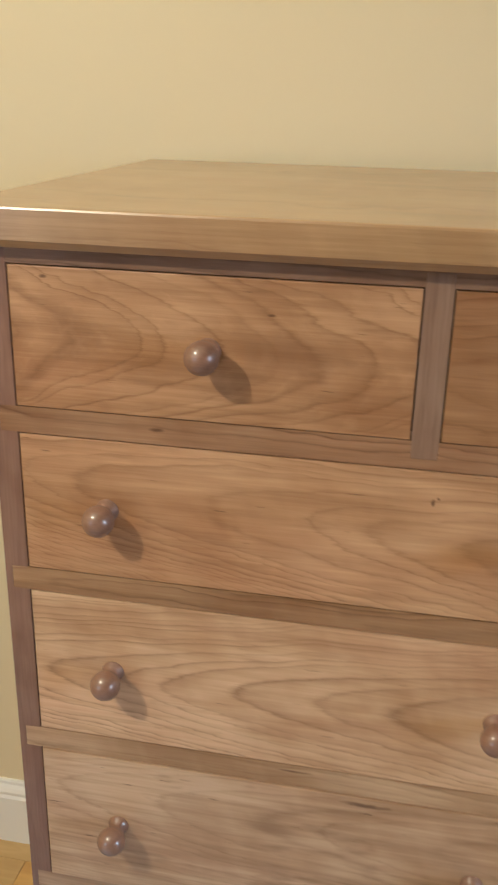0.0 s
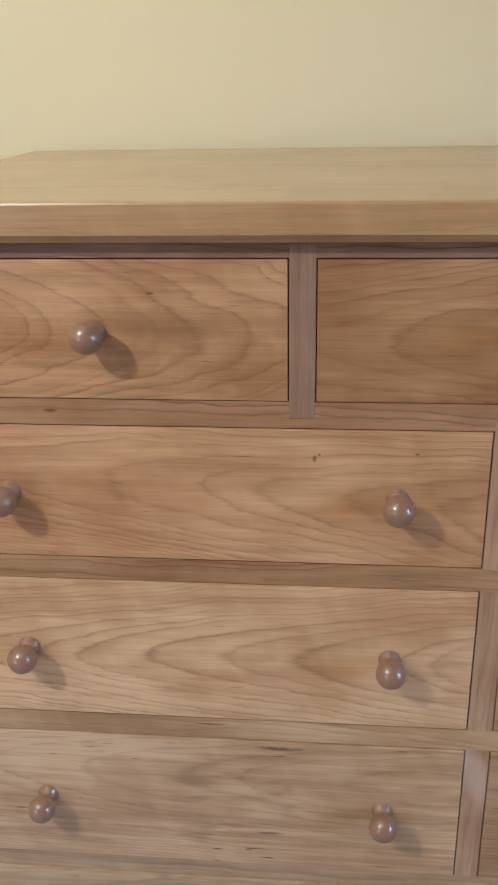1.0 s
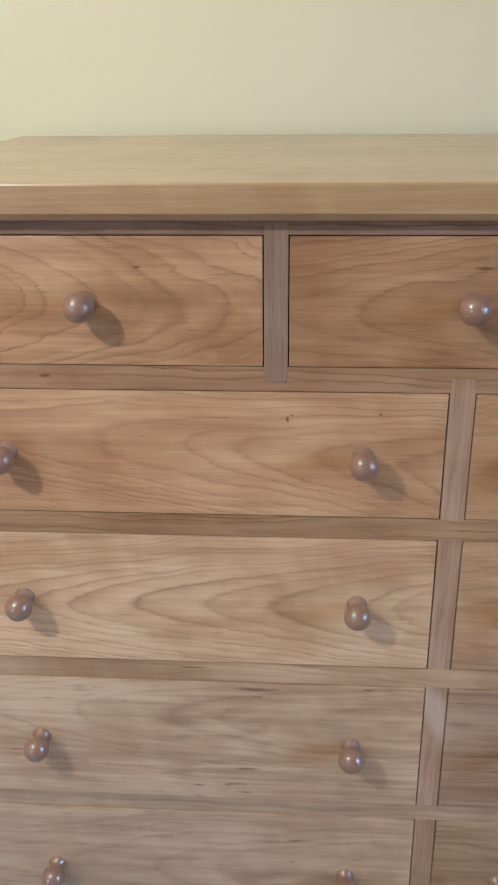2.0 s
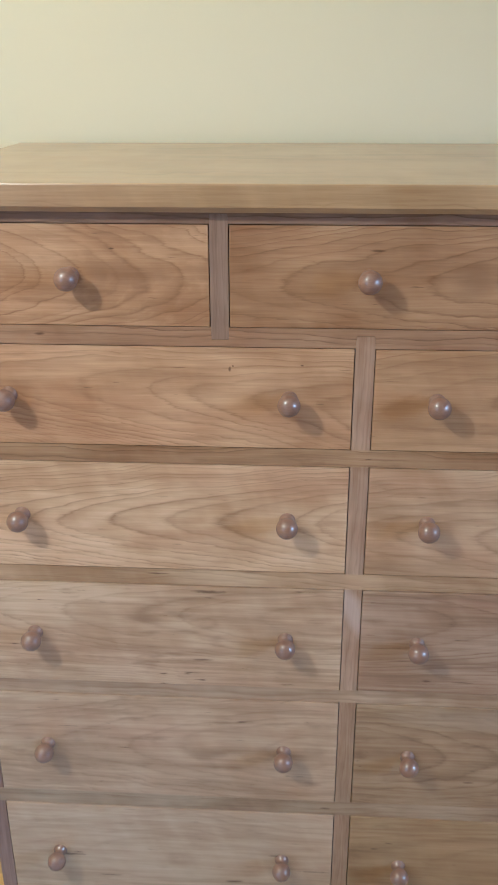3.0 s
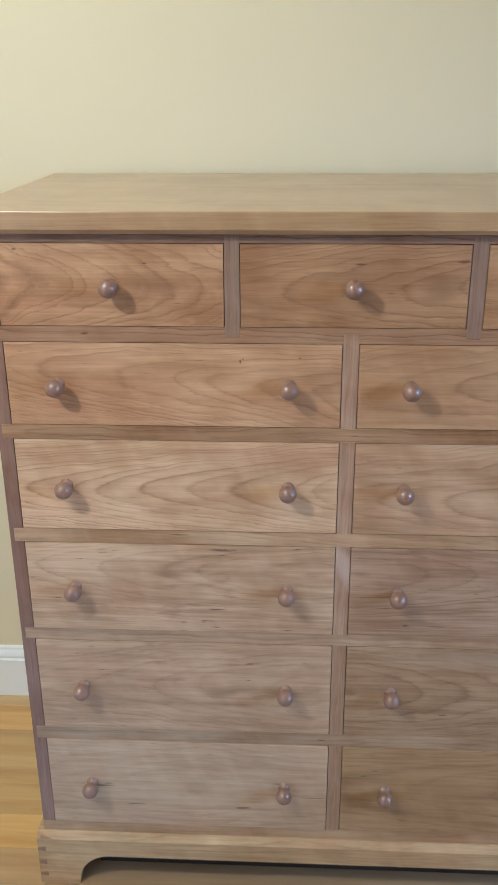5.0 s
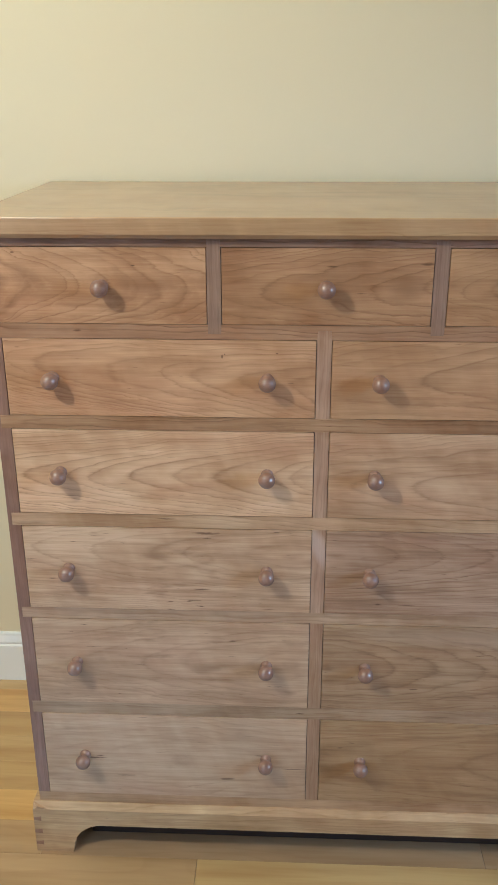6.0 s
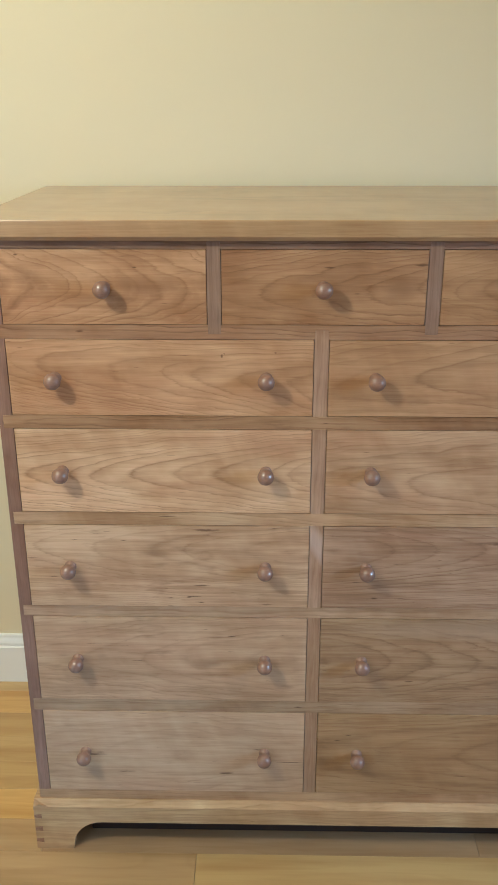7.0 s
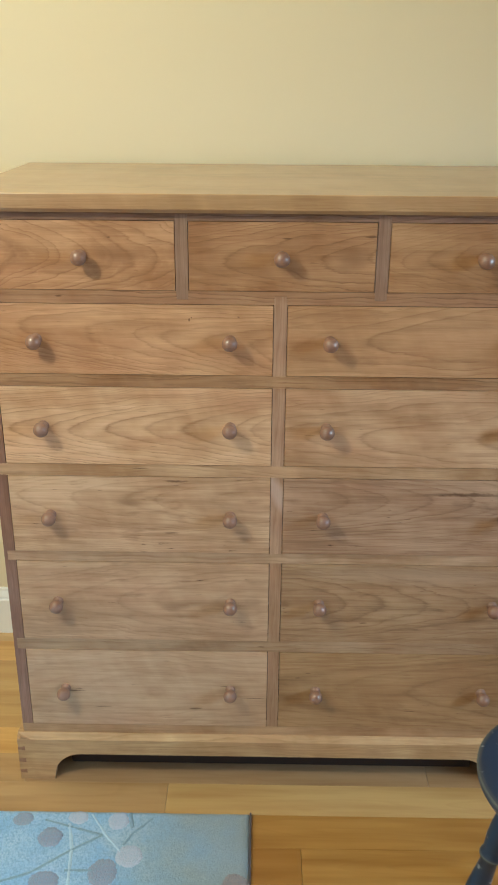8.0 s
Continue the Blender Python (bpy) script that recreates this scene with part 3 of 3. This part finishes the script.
DRAWERS = [
    # row, x0, x1, knobs, material settings, label
    (0, -LEFT, -IN_R, (-0.35,), dict(tone=(0.433, 0.244, 0.130), x0=0.0, z0=0.002, arch=(850, 26, 0, 0.0), seed=31.0, contrast=0.62, wave=0.012, curl=0.6, heart=(0.075, 0.004, 0.055, 0.022), marks=((0.052, 0.032, 0.003, 0.0010), (-0.135, 0.052, 0.003, 0.0015))),
     "small cherry drawer front with swirling figured grain"),
    (0, -IN_L, IN_L + 0.0015, (0.0,), dict(tone=(0.357, 0.198, 0.102), x0=0.10, z0=-0.004, arch=(1300, -11, 0, 0.03), seed=45.0, contrast=0.58, wave=0.014, heart=(0.125, 0.0, 0.04, 0.025), marks=((0.008, 0.032, 0.008, 0.0013), (0.153, 0.036, 0.010, 0.0020))),
     "small cherry drawer front with two dark gum marks"),
    (0, IN_R + 0.0015, LEFT, (0.35,), dict(tone=(0.357, 0.200, 0.099), x0=0.0, z0=0.0, arch=(1500, -24, 0, 0.0), seed=33.0, contrast=0.38), "small cherry drawer front with arched grain"),
    (1, -LEFT, -HALF, (-0.44, -0.09), dict(tone=(0.474, 0.273, 0.148), x0=0.00, z0=0.008, arch=(1500, -13, 0, -0.10), seed=34.5, contrast=0.5, wave=0.010, streak=0.7, marks=((0.102, 0.038, 0.0016, 0.0026), (0.106, 0.042, 0.0012, 0.0012), (0.190, 0.044, 0.002, 0.0010))),
     "wide cherry drawer front with long arched grain and a pin knot"),
    (1, HALF, LEFT, (0.09, 0.44), dict(tone=(0.424, 0.245, 0.129), x0=-0.20, z0=-0.012, arch=(600, -6, 0, 0.09), seed=35.0, contrast=0.48, streak=0.7, cloud=0.6), "wide cherry drawer front with sweeping grain"),
    (2, -LEFT, -HALF, (-0.44, -0.09), dict(tone=(0.579, 0.370, 0.221), x0=0.235, z0=-0.006, arch=(1350, -15, 0, 0.0), seed=36.0, contrast=0.72, wave=0.008, streak=0.8), "wide cherry drawer front with strong cathedral grain"),
    (2, HALF, LEFT, (0.09, 0.44), dict(tone=(0.486, 0.306, 0.182), x0=-0.17, z0=-0.022, arch=(800, -7, 0, 0.02), seed=37.0, contrast=0.5), "wide pale cherry drawer front with wavy grain"),
    (3, -LEFT, -HALF, (-0.44, -0.09), dict(tone=(0.498, 0.326, 0.203), x0=0.215, z0=0.034, arch=(1100, 0, 12, 0.0), seed=38.0, contrast=0.47, cloud=0.75, streak=1.5, flecks=1.0, wave=0.006, heart=(-0.019, 0.028, 0.035, 0.006), marks=((0.059, -0.038, 0.013, 0.0014), (0.003, -0.064, 0.005, 0.0010), (0.037, -0.063, 0.004, 0.0010), (0.070, 0.074, 0.022, 0.0022))),
     "wide cherry drawer front with dark streaks and short gum dashes"),
    (3, HALF, LEFT, (0.09, 0.44), dict(tone=(0.378, 0.239, 0.155), x0=-0.235, z0=0.034, arch=(1100, 0, 12, 0.0), seed=39.0, wave=0.006, contrast=0.6, cloud=0.75, streak=1.6, flecks=1.0, marks=((-0.157, -0.061, 0.006, 0.0013), (-0.108, -0.062, 0.016, 0.0008), (0.10, 0.052, 0.07, 0.0035))),
     "wide cherry drawer front with dark streaks"),
    (4, -LEFT, -HALF, (-0.44, -0.09), dict(tone=(0.462, 0.300, 0.187), x0=0.225, z0=0.004, arch=(700, 0, 11, 0.0), seed=40.0, contrast=0.36, cloud=0.6, streak=1.3, flecks=0.9, wave=0.014, heart=(0.06, -0.010, 0.030, 0.010), marks=((0.114, 0.052, 0.006, 0.0013),)),
     "wide cherry drawer front with brown clouded grain"),
    (4, HALF, LEFT, (0.09, 0.44), dict(tone=(0.346, 0.219, 0.127), x0=-0.245, z0=0.0, arch=(700, 0, 11, 0.0), seed=41.0, pale=(0.12, 0.068, 0.24, 0.026, 0.34), contrast=0.5, cloud=0.7, streak=1.4, flecks=0.9, wave=0.014, marks=((-0.084, -0.044, 0.007, 0.0012),)),
     "wide cherry drawer front with brown wavy grain"),
    (5, -LEFT, -HALF, (-0.44, -0.09), dict(tone=(0.495, 0.334, 0.214), x0=0.02, z0=-0.01, arch=(500, 0, 8, 0.0), seed=42.0, contrast=0.25, streak=0.9, cloud=0.35, flecks=0.5, marks=((-0.160, -0.007, 0.010, 0.0024), (-0.146, -0.007, 0.012, 0.0010), (-0.146, -0.002, 0.006, 0.0008), (-0.098, -0.048, 0.016, 0.0011), (0.164, 0.008, 0.010, 0.0012), (0.225, -0.022, 0.024, 0.0010), (0.10, -0.05, 0.012, 0.0020))),
     "wide pale cherry drawer front with a small dark knot"),
    (5, HALF, LEFT, (0.09, 0.44), dict(tone=(0.355, 0.218, 0.113), x0=0.02, z0=0.0, arch=(500, -8, 0, 0.0), seed=43.0, contrast=0.4, streak=0.9, cloud=0.55, flecks=0.6, marks=((-0.213, 0.033, 0.005, 0.0012), (-0.192, 0.045, 0.006, 0.0010), (0.03, -0.05, 0.010, 0.0008))),
     "wide cherry drawer front with faint arched grain"),
]
for row, x0, x1, knobs, look_of, label in DRAWERS:
    drawer(x0, x1, *ROWS[row], knobs, 0.0014 if row > 2 else 0.0, cherry("cherry_drawer_front", **look_of), label)



# ---- the stool ----
def stool(place, turn):
    st = thing("stool", place, "dark blue painted wooden stool with round seat, worn at the edges", "stool")
    st.rotation_euler = (0, 0, radians(turn))
    seat = lathe([(0.0, 0.448), (0.08, 0.447), (0.130, 0.4485), (0.150, 0.450), (0.1560, 0.448), (0.1585, 0.443), (0.1575, 0.435), (0.151, 0.424), (0.140, 0.418), (0.0, 0.418)], 72)
    seat = part("seat", seat, BLUE, st, "round seat with a rubbed rim", smooth=True)
    part("worn_edge", lathe([(0.1555, 0.4475), (0.1572, 0.4478), (0.1588, 0.4452), (0.1580, 0.4435)], 72), WORN, seat, "bare wood line along the rim", smooth=True)
    profile = [(0.0, -0.003), (0.0125, -0.002), (0.0135, 0.03), (0.0165, 0.12), (0.0195, 0.20), (0.0185, 0.235), (0.0160, 0.270), (0.0135, 0.298), (0.0180, 0.303), (0.0195, 0.308), (0.0190, 0.313), (0.0165, 0.317),
               (0.0175, 0.325), (0.0195, 0.345), (0.0190, 0.37), (0.0165, 0.40), (0.0150, 0.42), (0.0150, 0.432), (0.0, 0.433)]
    for i in range(4):
        a = radians(45 + 90 * i)
        leg = part("leg", lathe(profile, 24), BLUE, st, "turned and splayed leg", smooth=True)
        part("worn_ring", lathe([(0.0190, 0.3055), (0.0198, 0.3068), (0.0199, 0.3085), (0.0192, 0.3100)], 24), WORN, leg, "rubbed bare line round the bead", smooth=True)
        foot, head = Vector((0.195 * math.cos(a), 0.195 * math.sin(a), 0.0)), Vector((0.098 * math.cos(a), 0.098 * math.sin(a), 0.43))
        leg.matrix_local = Matrix.Translation(foot) @ (head - foot).to_track_quat("Z", "Y").to_matrix().to_4x4()
    return st


stool((0.468, -0.474, 0), 140)


# ---- the rug ----
def rug(x0, x1, y0, y1):
    ob = thing("rug", ((x0 + x1) / 2, (y0 + y1) / 2, 0), "aqua blue wool rug with mauve and pale dots on thin stems", "rug")
    sx, sy = x1 - x0, y1 - y0
    bm = bmesh.new()
    nx, ny = 150, 110
    grid = [[None] * (ny + 1) for _ in range(nx + 1)]
    for i in range(nx + 1):
        for j in range(ny + 1):
            x, y = sx * (i / nx - 0.5), sy * (j / ny - 0.5)
            rim = min(i, nx - i, j, ny - j)
            h = 0.0105 + 0.0012 * noise.noise(Vector((x * 70, y * 70, 0))) - (0.006 if rim == 0 else 0)
            wob = 0.0015 * noise.noise(Vector((x * 30, y * 30, 4))) if rim == 0 else 0
            grid[i][j] = bm.verts.new((x + wob, y + wob, h))
    for i in range(nx):
        for j in range(ny):
            bm.faces.new((grid[i][j], grid[i + 1][j], grid[i + 1][j + 1], grid[i][j + 1]))
    rim = [grid[i][0] for i in range(nx + 1)] + [grid[nx][j] for j in range(1, ny + 1)] + [grid[i][ny] for i in range(nx - 1, -1, -1)] + [grid[0][j] for j in range(ny - 1, 0, -1)]
    low = [bm.verts.new((v.co.x, v.co.y, 0.0005)) for v in rim]
    for i in range(len(rim)):
        j = (i + 1) % len(rim)
        bm.faces.new((rim[i], low[i], low[j], rim[j]))
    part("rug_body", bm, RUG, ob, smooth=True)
    # dark strips along both sides stand for the thin shadow of the pile
    for cx in (sx / 2 + 0.002, -sx / 2 - 0.002):
        part("binding", box(0.004, sy + 0.006, 0.007, 0.0018, 2), RUG_EDGE, ob, "dark strip for the thin shadow along the side edge", (cx, 0, 0.0045))
    ox, oy = (x0 + x1) / 2, (y0 + y1) / 2

    def dot(x, y, r, material, squash, seed):
        b = bmesh.new()
        rings = []
        for rr, h in ((1.0, 0.0098), (0.92, 0.0112), (0.6, 0.0115), (0.0, 0.0116)):
            ring = []
            for i in range(90 if rr else 1):
                a = 2 * math.pi * i / 90
                k = r * rr * (1 + 0.10 * noise.noise(Vector((math.cos(a) * 1.4, math.sin(a) * 1.4, seed))) + 0.05 * noise.noise(Vector((math.cos(a) * 9, math.sin(a) * 9, seed))) + random.uniform(-0.06, 0.06))
                ring.append(b.verts.new((k * math.cos(a), k * squash * math.sin(a), h)))
            rings.append(ring)
        for p, q in zip(rings, rings[1:]):
            for i in range(90):
                j = (i + 1) % 90
                b.faces.new(list(dict.fromkeys([p[i % len(p)], p[j % len(p)], q[j % len(q)], q[i % len(q)]])))
        part("dot", b, material, ob, "", (x - ox, y - oy, 0), smooth=True)

    def stem(points, w, material):
        b = bmesh.new()
        pts = []
        for (ax, ay), (bx, by) in zip(points, points[1:]):
            for i in range(12):
                pts.append(Vector((ax + (bx - ax) * i / 12, ay + (by - ay) * i / 12)))
        pts.append(Vector(points[-1]))
        last = None
        for i, p in enumerate(pts):
            d = (pts[min(i + 1, len(pts) - 1)] - pts[max(i - 1, 0)]).normalized()
            side = Vector((-d.y, d.x)) * w * 0.5 * (1 + 0.35 * noise.noise(Vector((p.x * 60, p.y * 60, 2))))
            row = [b.verts.new((p.x + s * side.x - ox, p.y + s * side.y - oy, h)) for s, h in ((-1, 0.0100), (-0.5, 0.0116), (0.5, 0.0116), (1, 0.0100))]
            if last:
                for k in range(3):
                    b.faces.new((last[k], last[k + 1], row[k + 1], row[k]))
            last = row
        part("stem", b, material, ob, smooth=True)

    dot(-0.516, -0.140, 0.022, MAUVE, 0.85, 1)
    dot(-0.450, -0.187, 0.026, MAUVE, 1.0, 2)
    dot(-0.402, -0.134, 0.022, PALE, 0.8, 3)
    dot(-0.318, -0.142, 0.022, PALE, 1.1, 4)
    dot(-0.284, -0.232, 0.029, PALE, 0.95, 5)
    dot(-0.330, -0.272, 0.030, MAUVE, 1.1, 6)
    dot(-0.440, -0.295, 0.030, MAUVE, 0.9, 7)
    dot(-0.072, -0.300, 0.028, TAUPE, 1.1, 8)
    for i in range(14):
        dot(random.uniform(-1.2, -0.12), random.uniform(-0.98, -0.40), random.uniform(0.022, 0.034), random.choice((MAUVE, PALE)), 1.0, 10 + i)
    stem([(-0.47, -0.142), (-0.41, -0.160), (-0.345, -0.180)], 0.006, STEM)
    stem([(-0.345, -0.180), (-0.40, -0.218), (-0.47, -0.275), (-0.56, -0.31)], 0.007, STEM)
    stem([(-0.248, -0.135), (-0.285, -0.175), (-0.300, -0.205)], 0.006, STEM)
    stem([(-0.296, -0.120), (-0.286, -0.160)], 0.009, STEM)
    stem([(-0.405, -0.268), (-0.350, -0.268)], 0.006, STEM)
    stem([(-0.418, -0.150), (-0.402, -0.210), (-0.392, -0.300), (-0.40, -0.6)], 0.008, PALE_STEM)
    stem([(-0.375, -0.125), (-0.338, -0.180), (-0.302, -0.222)], 0.006, PALE_STEM)
    return ob


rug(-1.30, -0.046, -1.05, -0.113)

# ---- floor boards ----
random.seed(7)
WIDE, FIRST = 0.0875, -0.0215
JOINTS = {0: -0.226, 2: 0.058, -1: -0.545}
# row -1 carries the chest's shade in its brown, from the left foot on
KINDS = {-1: "brown", 0: "pale", 1: "amber", 2: "amber", 3: "amber", 4: "honey"}
for k in range(-7, 70):
    y1 = FIRST - WIDE * k
    y0 = y1 - WIDE
    if y0 < ROOM_S or y0 + 0.01 > WALL_Y:
        continue
    y1 = min(y1, WALL_Y)
    cuts = [ROOM_W]
    x = JOINTS.get(k, random.uniform(-0.9, 0.9))
    left = x
    while left - 0.45 > ROOM_W:
        cuts.append(left)
        left -= random.uniform(0.7, 1.3)
    right = x + random.uniform(0.8, 1.2)
    while right + 0.45 < ROOM_E:
        cuts.append(right)
        right += random.uniform(0.7, 1.3)
    cuts = sorted(cuts) + [ROOM_E]
    for a, b in zip(cuts, cuts[1:]):
        tint = KINDS.get(k) or random.choice(("pale", "honey", "honey", "amber"))
        if k == -1 and b < -0.3:
            tint = "sand"
        if k < -1:
            tint = random.choice(("pale", "honey"))
        if k == 0 and b < 0:
            tint = "sand"
        part("plank", box(b - a - 0.0006, y1 - y0 - 0.0005, 0.0125, 0.0005, 1), OAK[tint], floor, "", ((a + b) / 2 - floor.location.x, (y0 + y1) / 2 - floor.location.y, -0.0063 - floor.location.z))
